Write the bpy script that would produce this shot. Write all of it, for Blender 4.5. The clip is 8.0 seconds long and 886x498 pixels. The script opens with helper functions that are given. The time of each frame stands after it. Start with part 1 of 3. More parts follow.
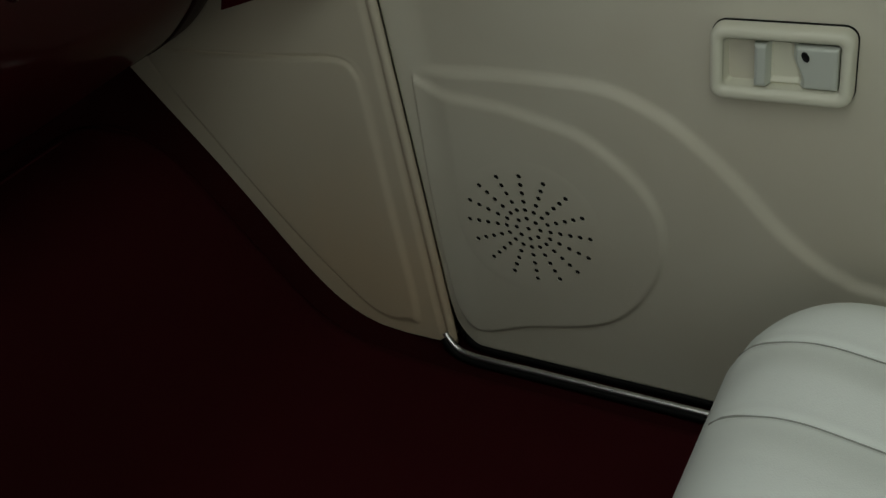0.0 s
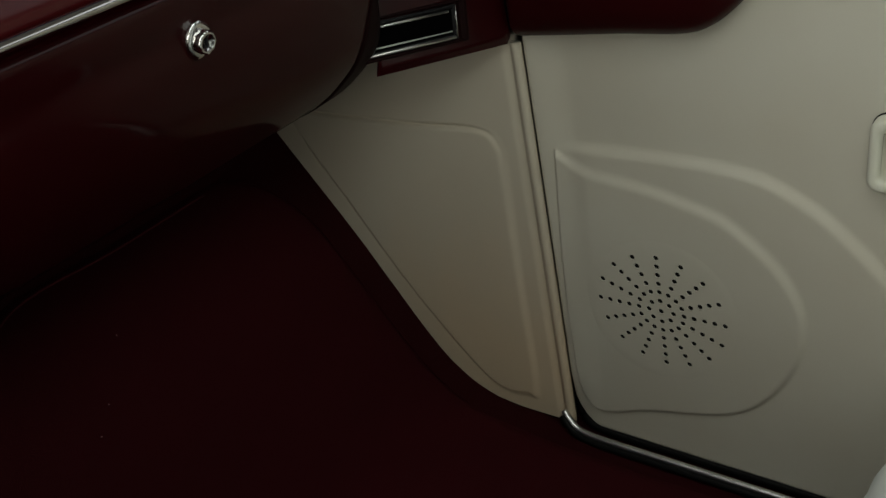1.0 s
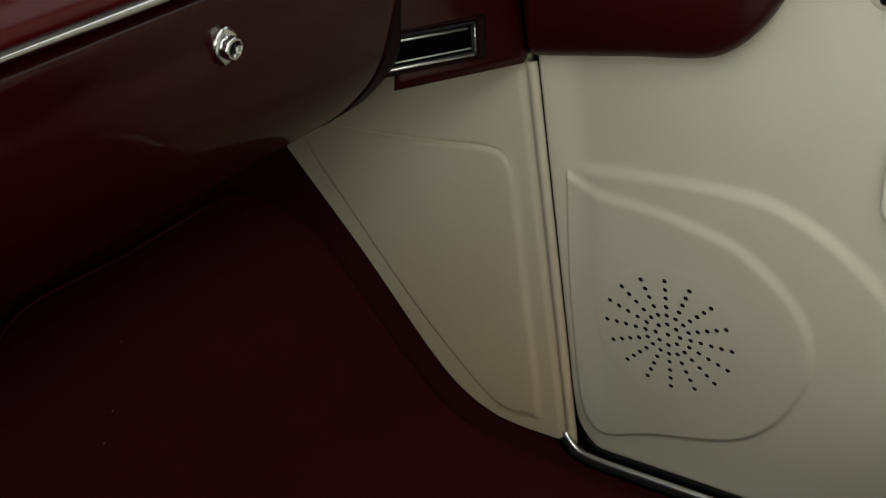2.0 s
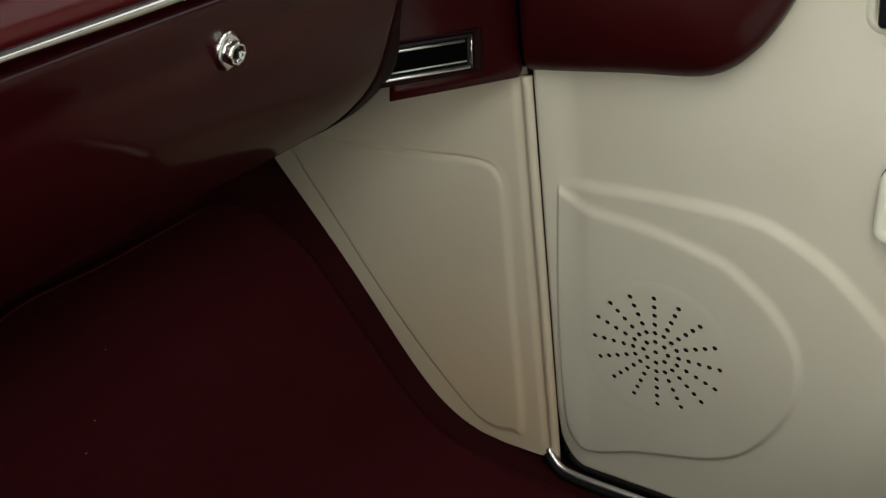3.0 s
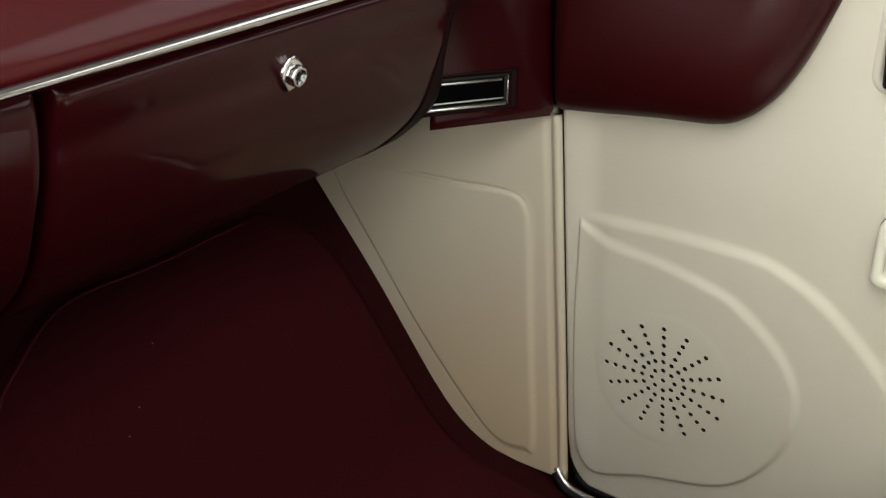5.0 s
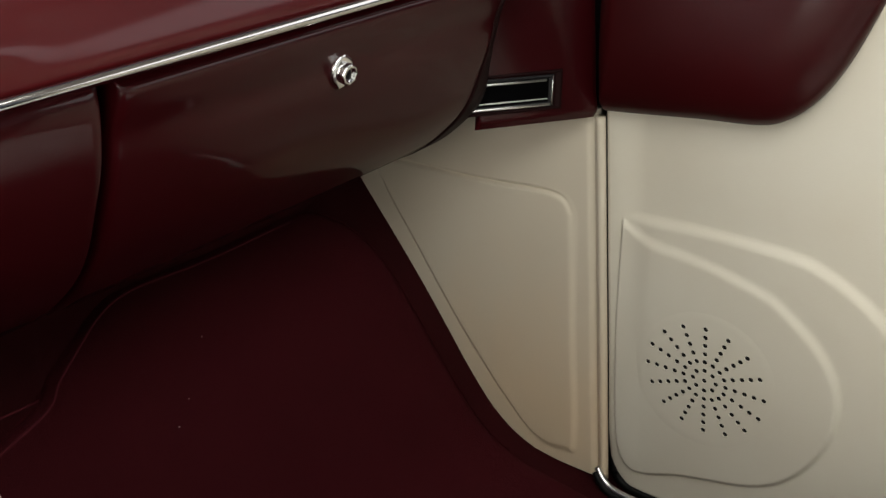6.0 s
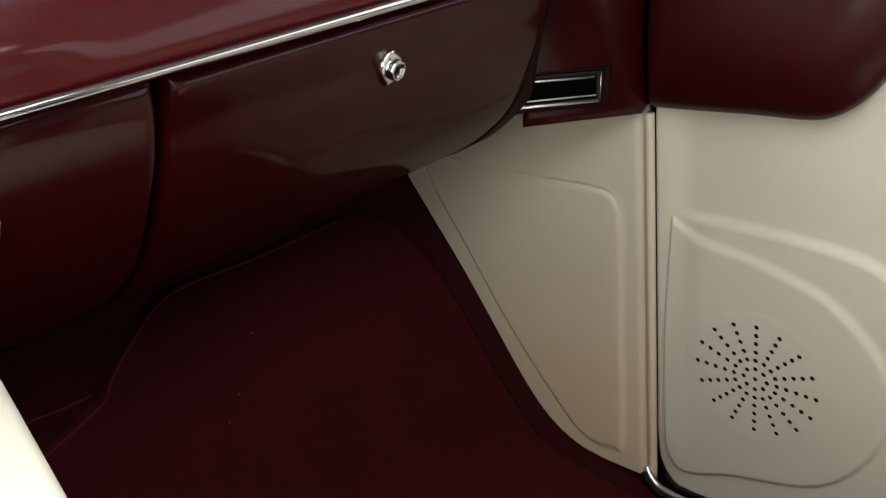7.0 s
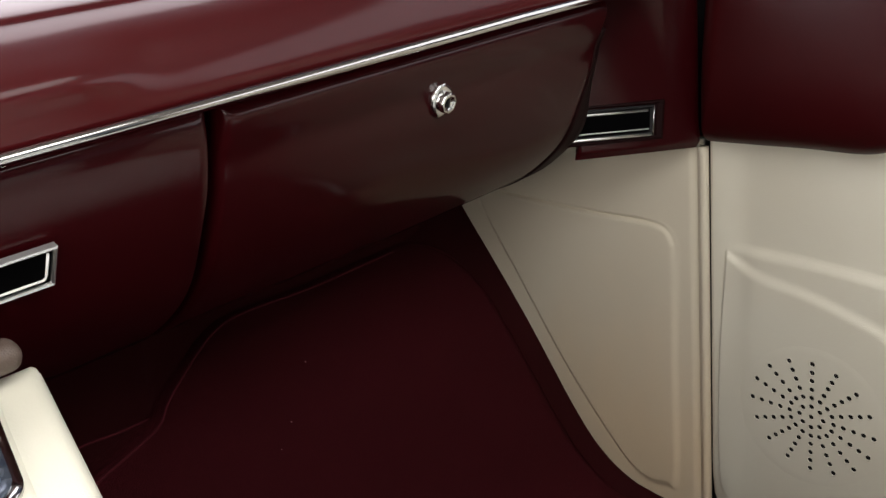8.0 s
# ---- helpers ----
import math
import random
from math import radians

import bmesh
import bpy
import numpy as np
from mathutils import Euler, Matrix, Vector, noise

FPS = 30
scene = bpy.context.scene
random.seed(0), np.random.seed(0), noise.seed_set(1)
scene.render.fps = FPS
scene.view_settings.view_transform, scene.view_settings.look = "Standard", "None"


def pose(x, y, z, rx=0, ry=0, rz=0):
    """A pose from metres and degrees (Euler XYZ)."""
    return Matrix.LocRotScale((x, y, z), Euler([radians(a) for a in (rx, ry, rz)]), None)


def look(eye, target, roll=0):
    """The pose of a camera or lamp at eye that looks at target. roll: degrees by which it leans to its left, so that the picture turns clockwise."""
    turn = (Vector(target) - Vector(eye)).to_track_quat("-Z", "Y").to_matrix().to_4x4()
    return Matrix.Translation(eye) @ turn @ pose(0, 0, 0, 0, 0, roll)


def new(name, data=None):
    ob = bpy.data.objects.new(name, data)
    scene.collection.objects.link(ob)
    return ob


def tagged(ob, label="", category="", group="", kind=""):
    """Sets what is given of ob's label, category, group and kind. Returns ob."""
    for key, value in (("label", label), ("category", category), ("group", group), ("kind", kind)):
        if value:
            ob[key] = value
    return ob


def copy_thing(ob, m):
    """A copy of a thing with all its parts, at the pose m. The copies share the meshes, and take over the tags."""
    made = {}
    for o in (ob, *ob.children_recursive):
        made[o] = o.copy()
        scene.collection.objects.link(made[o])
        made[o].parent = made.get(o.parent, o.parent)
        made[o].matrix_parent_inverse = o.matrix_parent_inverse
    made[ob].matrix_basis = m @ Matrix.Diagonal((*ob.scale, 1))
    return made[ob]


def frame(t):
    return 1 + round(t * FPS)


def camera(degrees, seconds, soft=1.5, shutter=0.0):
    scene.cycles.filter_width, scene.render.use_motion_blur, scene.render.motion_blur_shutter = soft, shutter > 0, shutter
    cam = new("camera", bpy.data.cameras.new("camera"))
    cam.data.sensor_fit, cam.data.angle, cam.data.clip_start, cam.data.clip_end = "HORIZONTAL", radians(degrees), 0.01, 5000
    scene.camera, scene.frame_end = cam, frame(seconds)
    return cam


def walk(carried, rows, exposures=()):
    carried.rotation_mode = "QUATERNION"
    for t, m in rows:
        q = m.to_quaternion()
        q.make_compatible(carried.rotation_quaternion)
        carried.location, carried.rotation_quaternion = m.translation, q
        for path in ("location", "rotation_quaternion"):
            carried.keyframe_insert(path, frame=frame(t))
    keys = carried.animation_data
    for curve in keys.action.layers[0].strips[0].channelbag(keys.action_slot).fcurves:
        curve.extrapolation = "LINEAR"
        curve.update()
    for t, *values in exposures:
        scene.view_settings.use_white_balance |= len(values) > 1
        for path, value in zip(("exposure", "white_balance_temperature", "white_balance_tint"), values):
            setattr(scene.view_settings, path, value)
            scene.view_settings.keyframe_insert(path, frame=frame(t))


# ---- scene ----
cam = camera(43.6, 8.0)
PATH = [
    (0, (-0.831, -0.511, 0.741), (0.602, 0.372, -0.34), -8.7),
    (0.5, (-0.846, -0.487, 0.745), (0.582, 0.498, -0.25), -8.0),
    (1, (-0.856, -0.464, 0.749), (0.57, 0.56, -0.208), -6.9),
    (1.5, (-0.864, -0.453, 0.747), (0.575, 0.572, -0.19), -5.7),
    (3, (-0.882, -0.416, 0.741), (0.628, 0.535, -0.161), -2.3),
    (3.5, (-0.888, -0.41, 0.737), (0.642, 0.527, -0.147), -1.3),
    (4, (-0.91, -0.415, 0.742), (0.635, 0.526, -0.112), 0.4),
    (5.5, (-0.965, -0.46, 0.76), (0.537, 0.569, -0.068), 0.6),
    (6, (-0.972, -0.458, 0.754), (0.512, 0.601, -0.065), 0.4),
    (6.5, (-0.98, -0.449, 0.747), (0.495, 0.631, -0.063), 0.1),
    (7, (-0.976, -0.459, 0.748), (0.461, 0.669, -0.064), -0.7),
    (7.5, (-0.979, -0.453, 0.744), (0.444, 0.698, -0.062), -1.2),
    (8, (-0.975, -0.475, 0.747), (0.407, 0.759, -0.003), -1.5),
]
walk(cam, [(t, look(eye, target, roll)) for t, eye, target, roll in PATH],
     [(t, e, k, g) for t, e, k, g in ((0, -0.98, 6500, 2), (0.5, -0.8, 6500, 4), (1.5, -0.15, 6600, 6), (3.0, 0.46, 6700, 8), (4.0, 0.80, 6700, 9), (5.5, 0.89, 6700, 12), (6.5, 0.74, 6700, 14), (8, 0.80, 6600, 16))])

# ---- world and light ----
world = bpy.data.worlds.new("sky")
scene.world = world
world.use_nodes = True
wn = world.node_tree.nodes
sky = wn.new("ShaderNodeTexSky")
sky.sky_type, sky.sun_disc = "NISHITA", False
sky.sun_elevation, sky.sun_rotation = radians(67), radians(261)
world.node_tree.links.new(sky.outputs[0], wn["Background"].inputs[0])
wn["Background"].inputs[1].default_value = 0.02
sun = new("sun", bpy.data.lights.new("sun", "SUN"))
sun.data.energy, sun.data.angle, sun.data.color = 0.2, radians(40), (1.0, 0.97, 0.90)
sun.matrix_world = look((-1.0, -0.55, 2.4), (0, 0, 0))
# fill lamp added close overhead for its falloff, in an invented roof hatch
top_fill = new("roof_opening_light", bpy.data.lights.new("roof_opening_light", "AREA"))
top_fill.data.shape, top_fill.data.size, top_fill.data.size_y, top_fill.data.energy, top_fill.data.color = "RECTANGLE", 0.90, 0.44, 4.0, (0.97, 1.0, 0.95)
top_fill.matrix_world = look((-0.76, -0.42, 1.035), (-0.76, -0.42, 0.0))

# fill lamp added on the unseen driver's side, to light the door and kick panel
side = new("window_light", bpy.data.lights.new("window_light", "AREA"))
side.data.shape, side.data.size, side.data.size_y, side.data.energy, side.data.color = "RECTANGLE", 0.90, 0.36, 4.5, (1.0, 0.95, 0.86)
side.matrix_world = look((-1.47, -0.46, 0.79), (0.0, 0.0, 1.30))

# daylight in the opening of the passenger's window
pane = new("passenger_window_light", bpy.data.lights.new("passenger_window_light", "AREA"))
pane.data.shape, pane.data.size, pane.data.size_y, pane.data.energy, pane.data.color = "RECTANGLE", 0.80, 0.26, 0.7, (1.0, 1.0, 0.99)
pane.matrix_world = look((0.06, -0.45, 0.84), (-0.9, -0.40, 0.60))

# daylight in the opening of the windscreen
front = new("windscreen_light", bpy.data.lights.new("windscreen_light", "AREA"))
front.data.shape, front.data.size, front.data.size_y, front.data.energy, front.data.color = "RECTANGLE", 1.30, 0.38, 4.2, (0.98, 0.98, 1.0)
front.matrix_world = look((-0.72, 0.42, 0.86), (-0.72, 0.05, 0.52))

# ---- materials ----
def material(name, color, rough, metal=0.0, spec=0.5, coat=0.0, grain=0.0, grain_size=900.0, mottling=0.0, mottle_size=9.0, second=None, bump_dist=0.0006, coat_rough=0.10):
    m = bpy.data.materials.new(name)
    m.use_nodes = True
    nt = m.node_tree
    b = nt.nodes["Principled BSDF"]
    b.inputs["Base Color"].default_value = (*color, 1)
    b.inputs["Roughness"].default_value = rough
    b.inputs["Metallic"].default_value = metal
    b.inputs["Specular IOR Level"].default_value = spec
    b.inputs["Coat Weight"].default_value = coat
    b.inputs["Coat Roughness"].default_value = coat_rough
    co = nt.nodes.new("ShaderNodeTexCoord")
    if mottling:
        big = nt.nodes.new("ShaderNodeTexNoise")
        big.inputs["Scale"].default_value, big.inputs["Detail"].default_value = mottle_size, 5
        nt.links.new(co.outputs["Object"], big.inputs["Vector"])
        mix = nt.nodes.new("ShaderNodeMix")
        mix.data_type = "RGBA"
        mix.inputs[6].default_value = (*color, 1)
        mix.inputs[7].default_value = (*(second or [c * 0.7 for c in color]), 1)
        ramp = nt.nodes.new("ShaderNodeMapRange")
        ramp.inputs[1].default_value, ramp.inputs[2].default_value, ramp.inputs[4].default_value = 0.35, 0.75, mottling
        nt.links.new(big.outputs[0], ramp.inputs[0])
        nt.links.new(ramp.outputs[0], mix.inputs[0])
        nt.links.new(mix.outputs[2], b.inputs["Base Color"])
        rr = nt.nodes.new("ShaderNodeMapRange")
        rr.inputs[3].default_value, rr.inputs[4].default_value = rough * 0.85, min(1, rough * 1.2)
        nt.links.new(big.outputs[0], rr.inputs[0])
        nt.links.new(rr.outputs[0], b.inputs["Roughness"])
    if grain:
        fine = nt.nodes.new("ShaderNodeTexVoronoi")
        fine.inputs["Scale"].default_value = grain_size
        nt.links.new(co.outputs["Object"], fine.inputs["Vector"])
        bump = nt.nodes.new("ShaderNodeBump")
        bump.inputs["Strength"].default_value, bump.inputs["Distance"].default_value = grain, bump_dist
        nt.links.new(fine.outputs[0], bump.inputs["Height"])
        nt.links.new(bump.outputs[0], b.inputs["Normal"])
    return m


M_cream = material("cream_leather", (0.62, 0.595, 0.50), 0.5, spec=0.35, grain=0.13, mottling=0.6, second=(0.56, 0.51, 0.405), mottle_size=6)
# Warmer than the door's cream: red bounce from the carpet put into colour.
M_kick = material("bounce_tinted_leather", (0.60, 0.55, 0.44), 0.5, spec=0.35, grain=0.13, mottling=0.8, second=(0.56, 0.49, 0.375), mottle_size=4)
M_seat = material("seat_leather", (0.78, 0.82, 0.78), 0.42, grain=0.2, mottling=0.4, second=(0.71, 0.74, 0.69))
# Grey that puts the shade of the seat's seam creases into colour.
M_seam = material("seam_shade", (0.30, 0.31, 0.28), 0.8, spec=0.2)
M_red = material("burgundy_lacquer", (0.0240, 0.0007, 0.0017), 0.5, spec=0.06, coat=0.44, coat_rough=0.075, mottling=0.4, second=(0.0195, 0.0006, 0.0014), mottle_size=6)
# Lighter copy of the dashboard burgundy, for the brighter light on its top.
M_lit_top = material("burgundy_lit_top", (0.056, 0.0030, 0.0042), 0.5, spec=0.12, coat=0.45, coat_rough=0.14, mottling=0.4, second=(0.047, 0.0025, 0.0035), mottle_size=6)
M_doorpad = material("burgundy_door_leather", (0.030, 0.0015, 0.0022), 0.5, spec=0.10, coat=0.3, coat_rough=0.2, mottling=0.5, second=(0.020, 0.0010, 0.0015), mottle_size=8)
M_pad = material("burgundy_leather", (0.024, 0.0019, 0.0027), 0.8, spec=0.12, grain=0.15, mottling=0.4, second=(0.014, 0.0013, 0.0018))
M_carpet = material("burgundy_carpet", (0.029, 0.0019, 0.0026), 0.95, spec=0.1, grain=1.0, grain_size=1400, mottling=0.6, second=(0.021, 0.0016, 0.0021), mottle_size=14, bump_dist=0.002)
M_chrome = material("polished_chrome", (0.72, 0.71, 0.70), 0.16, metal=1.0)
M_brushed = material("satin_metal", (0.55, 0.54, 0.53), 0.10, metal=1.0)
M_trim = material("bright_plated_edge", (0.80, 0.80, 0.79), 0.38, metal=1.0)
M_sill = material("dull_chrome", (0.72, 0.72, 0.71), 0.36, metal=1.0)
M_black = material("black_plastic", (0.006, 0.006, 0.007), 0.45, spec=0.25)
# Darkened burgundy: shade of the glove box gap and vent recess put into colour.
M_shade_edge = material("shaded_burgundy_edge", (0.008, 0.001, 0.0012), 0.6, spec=0.1)
# Near-zero albedo stands in for the dark depth of the vents.
M_vent = material("vent_black", (0.001, 0.001, 0.0012), 0.7, spec=0.02)
M_rubber = material("black_rubber", (0.004, 0.004, 0.004), 0.6, spec=0.15)
M_handle = material("cream_plastic", (0.73, 0.72, 0.60), 0.32)
M_mat = material("burgundy_mat", (0.027, 0.0017, 0.0028), 0.95, spec=0.08, grain=1.0, grain_size=1300, mottling=0.6, second=(0.021, 0.0016, 0.0023), mottle_size=16, bump_dist=0.002)
for m in (M_mat, M_carpet):
    pile = m.node_tree.nodes["Principled BSDF"]
    pile.inputs["Sheen Weight"].default_value, pile.inputs["Sheen Roughness"].default_value = 0.2 if m is M_mat else 0.1, 0.4
    pile.inputs["Sheen Tint"].default_value = (0.5, 0.06, 0.09, 1)
# Brightened for the highlight on the mat's rim; the welt shares it.
M_bright_edge = material("burgundy_bright_edge", (0.066, 0.0075, 0.012), 0.85, spec=0.12, grain=0.6, grain_size=900)
M_lever = material("grey_plastic", (0.55, 0.58, 0.53), 0.28)
M_white = material("white_enamel", (0.8, 0.8, 0.78), 0.35)
M_console = material("console_leather", (0.74, 0.72, 0.60), 0.45, grain=0.3, mottling=0.3, second=(0.70, 0.67, 0.54))
M_plate = material("blue_grey_plate", (0.05, 0.07, 0.10), 0.25, metal=0.6, mottling=0.8, second=(0.25, 0.28, 0.33), mottle_size=120)
M_lint = material("lint_white", (0.5, 0.45, 0.42), 0.9)

# Surfaces for the unseen roof and ground, which are added for the light.
M_roof = material("headlining", (0.30, 0.28, 0.25), 0.9, grain=0.3)
M_ground = material("concrete", (0.30, 0.29, 0.27), 0.8, mottling=0.6, mottle_size=2)
M_brown = material("brown_leather", (0.085, 0.06, 0.048), 0.5, grain=0.3)


def bounce_patch(m, centre, reach, color):
    """A patch of the given colour, with a ragged outline, that puts bounced light into the base."""
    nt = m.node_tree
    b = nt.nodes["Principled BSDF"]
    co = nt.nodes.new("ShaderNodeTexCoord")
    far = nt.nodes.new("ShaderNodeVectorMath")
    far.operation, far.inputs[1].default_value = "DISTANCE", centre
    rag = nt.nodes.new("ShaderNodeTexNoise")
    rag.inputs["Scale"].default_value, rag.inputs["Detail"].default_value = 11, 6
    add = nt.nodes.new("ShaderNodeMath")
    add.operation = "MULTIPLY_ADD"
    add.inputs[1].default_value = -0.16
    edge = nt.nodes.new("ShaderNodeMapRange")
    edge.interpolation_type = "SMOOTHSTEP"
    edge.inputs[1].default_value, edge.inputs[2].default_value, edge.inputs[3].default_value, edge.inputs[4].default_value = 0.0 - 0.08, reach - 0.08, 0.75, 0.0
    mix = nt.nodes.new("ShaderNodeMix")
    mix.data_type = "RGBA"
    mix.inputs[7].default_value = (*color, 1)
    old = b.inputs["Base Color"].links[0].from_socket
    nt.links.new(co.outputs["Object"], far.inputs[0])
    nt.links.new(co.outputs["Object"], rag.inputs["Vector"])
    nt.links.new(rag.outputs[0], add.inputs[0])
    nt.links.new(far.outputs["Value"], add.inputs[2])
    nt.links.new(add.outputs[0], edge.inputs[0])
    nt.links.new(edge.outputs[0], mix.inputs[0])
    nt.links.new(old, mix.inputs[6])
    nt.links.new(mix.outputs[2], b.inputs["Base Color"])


# Pale warm patch low on the panel, painted for the light reaching there.
bounce_patch(M_kick, (0, 0.08, 0.03), 0.26, (0.74, 0.565, 0.37))


# ---- building blocks ----
def shade(me, smooth=True):
    for p in me.polygons:
        p.use_smooth = smooth


def part(name, bm, mat, parent=None, label="", smooth=True):
    me = bpy.data.meshes.new(name)
    bmesh.ops.recalc_face_normals(bm, faces=bm.faces)
    bm.to_mesh(me)
    bm.free()
    shade(me, smooth)
    me.materials.append(mat)
    ob = new(name, me)
    if parent:
        ob.parent = parent
    return tagged(ob, label)


def thing(name, label, category, at=(0, 0, 0), kind="", group=""):
    e = new(name)
    e.location = at
    return tagged(e, label, category, group, kind)


def sheet(fn, nu, nv, thick=None):
    """A grid of fn(u, v), with a back and a rim where thick, an offset vector, is given."""
    bm = bmesh.new()
    us, vs = np.linspace(0, 1, nu), np.linspace(0, 1, nv)
    g = [[bm.verts.new(fn(u, v)) for v in vs] for u in us]
    for i in range(nu - 1):
        for j in range(nv - 1):
            bm.faces.new((g[i][j], g[i + 1][j], g[i + 1][j + 1], g[i][j + 1]))
    if thick is not None:
        t = Vector(thick)
        k = [[bm.verts.new(v.co + t) for v in row] for row in g]
        for i in range(nu - 1):
            for j in range(nv - 1):
                bm.faces.new((k[i][j], k[i][j + 1], k[i + 1][j + 1], k[i + 1][j]))
        for i in range(nu - 1):
            for j in (0, nv - 1):
                bm.faces.new((g[i][j], g[i + 1][j], k[i + 1][j], k[i][j]))
        for j in range(nv - 1):
            for i in (0, nu - 1):
                bm.faces.new((g[i][j], g[i][j + 1], k[i][j + 1], k[i][j]))
    return bm


def box(x0, x1, y0, y1, z0, z1, bevel=0.0, seg=2):
    bm = bmesh.new()
    bmesh.ops.create_cube(bm, size=1, matrix=Matrix.LocRotScale(((x0 + x1) / 2, (y0 + y1) / 2, (z0 + z1) / 2), None, (x1 - x0, y1 - y0, z1 - z0)))
    if bevel:
        bmesh.ops.bevel(bm, geom=list(bm.edges), offset=bevel, segments=seg, profile=0.5, affect="EDGES")
    return bm


def tube(pts, r, n=10, squash=1.0):
    """A round bar along pts."""
    bm = bmesh.new()
    rings = []
    pts = [Vector(p) for p in pts]
    for k, p in enumerate(pts):
        d = (pts[min(k + 1, len(pts) - 1)] - pts[max(k - 1, 0)]).normalized()
        a = d.cross(Vector((0, 0, 1)) if abs(d.z) < 0.9 else Vector((0, 1, 0))).normalized()
        b = a.cross(d).normalized()
        rings.append([bm.verts.new(p + a * (r * math.cos(q)) + b * (r * squash * math.sin(q))) for q in np.linspace(0, 2 * math.pi, n, endpoint=False)])
    for ra, rb in zip(rings, rings[1:]):
        for k in range(n):
            bm.faces.new((ra[k], ra[(k + 1) % n], rb[(k + 1) % n], rb[k]))
    bm.faces.new(rings[0]), bm.faces.new(rings[-1])
    return bm


def spline(ctrl, n):
    """n points on a smooth curve through ctrl."""
    c = np.array(ctrl, float)
    c = np.vstack([2 * c[0] - c[1], c, 2 * c[-1] - c[-2]])
    out = []
    for s in np.linspace(0, len(ctrl) - 1, n):
        k = min(int(s), len(ctrl) - 2)
        f = s - k
        p0, p1, p2, p3 = c[k:k + 4]
        out.append(0.5 * (2 * p1 + (p2 - p0) * f + (2 * p0 - 5 * p1 + 4 * p2 - p3) * f * f + (3 * p1 - p0 - 3 * p2 + p3) * f ** 3))
    return np.array(out)


def ramp(v, a, b):
    t = np.clip((v - a) / (b - a), 0, 1)
    return t * t * (3 - 2 * t)


def slope(v, a, b):
    """A straight ramp with slightly eased ends."""
    t = min(1.0, max(0.0, (v - a) / (b - a)))
    return 0.75 * t + 0.25 * t * t * (3 - 2 * t)


def signed(poly):
    """The signed distance (inside positive) to a closed outline."""
    a = np.array(poly)
    b = np.roll(a, -1, axis=0)

    def f(p):
        p = np.array(p)
        ab = b - a
        t = np.clip(((p - a) * ab).sum(1) / np.maximum((ab ** 2).sum(1), 1e-12), 0, 1)
        d = np.linalg.norm(p - (a + ab * t[:, None]), axis=1).min()
        cross = (a[:, 1] > p[1]) != (b[:, 1] > p[1])
        xs = a[:, 0] + (p[1] - a[:, 1]) * ab[:, 0] / np.where(ab[:, 1] == 0, 1e-12, ab[:, 1])
        return d if (cross & (p[0] < xs)).sum() % 2 else -d
    return f


def nearest(poly):
    a = np.array(poly[:-1])
    b = np.array(poly[1:])

    def f(p):
        p = np.array(p)
        ab = b - a
        t = np.clip(((p - a) * ab).sum(1) / np.maximum((ab ** 2).sum(1), 1e-12), 0, 1)
        return np.linalg.norm(p - (a + ab * t[:, None]), axis=1).min()
    return f


# ---- the car's shell ----
GAP = lambda z: 0.035 * z / 0.426          # the shut line of the door leans forward
TOE = [(0.421, 0.357), (0.361, 0.286), (0.309, 0.223), (0.266, 0.170), (0.182, 0.058), (0.140, 0.016), (0.098, -0.005), (0.057, -0.011), (0.0, -0.013)]

# floor carpet: flat, then up the toe board to the bulkhead
prof = spline([(-1.7, -0.04), (-0.6, -0.04), (-0.1, -0.026), (0.02, -0.018), (0.057, -0.013), (0.100, -0.006), (0.142, 0.015), (0.185, 0.058), (0.269, 0.170), (0.364, 0.286), (0.463, 0.41), (0.528, 0.50)], 110)


def along(profile, v):
    """The point and the slope at v of a profile, from 0 to 1."""
    k = v * (len(profile) - 1)
    i = min(int(k), len(profile) - 2)
    p = profile[i] + (profile[i + 1] - profile[i]) * (k - i)
    d = profile[i + 1] - profile[i]
    return p, d / np.linalg.norm(d)


def floor_at(u, v):
    (y, z), _ = along(prof, v)
    return (0.03 - 1.50 * u, y, z)


tagged(part("floor", sheet(floor_at, 40, 150, (0, 0, -0.02)), M_carpet), "dark burgundy carpet of the footwell and toe board", "carpet", kind="structure")

# unseen bodywork, added to close the car round the camera and shape its light
tagged(part("wall_left", box(-1.50, -1.44, -1.7, 0.6, -0.04, 0.10, 0.015), M_cream), "unseen low cream wall, kept low to let side light in", "wall", kind="structure")
tagged(part("wall_rear", box(-1.50, 0.06, -1.78, -1.70, -0.04, 0.62, 0.015), M_pad), "unseen rear wall, dark for the dashboard's reflections", "wall", kind="structure")
tagged(part("wall_front", box(-1.50, 0.10, 0.56, 0.62, -0.04, 0.66, 0.01), M_black), "black bulkhead behind the dashboard", "wall", kind="structure")
tagged(part("wall_right", box(0.036, 0.10, -1.7, 0.56, -0.05, 0.60, 0.01), M_rubber), "unseen body side, black to keep the door gap dark", "wall", kind="structure")
ROOF = bmesh.new()
for x0, x1, y0, y1 in ((-1.50, 0.10, -0.18, 0.16), (-1.50, 0.10, -1.74, -0.66), (-1.50, -1.23, -0.66, -0.18), (-0.29, 0.10, -0.66, -0.18)):
    bmesh.ops.create_cube(ROOF, size=1, matrix=Matrix.LocRotScale(((x0 + x1) / 2, (y0 + y1) / 2, 1.03), None, (x1 - x0, y1 - y0, 0.04)))
bmesh.ops.remove_doubles(ROOF, verts=ROOF.verts, dist=0.0005)
tagged(part("ceiling", ROOF, M_roof, smooth=False), "unseen grey roof with a hatch, added to shape the light", "ceiling", kind="structure")
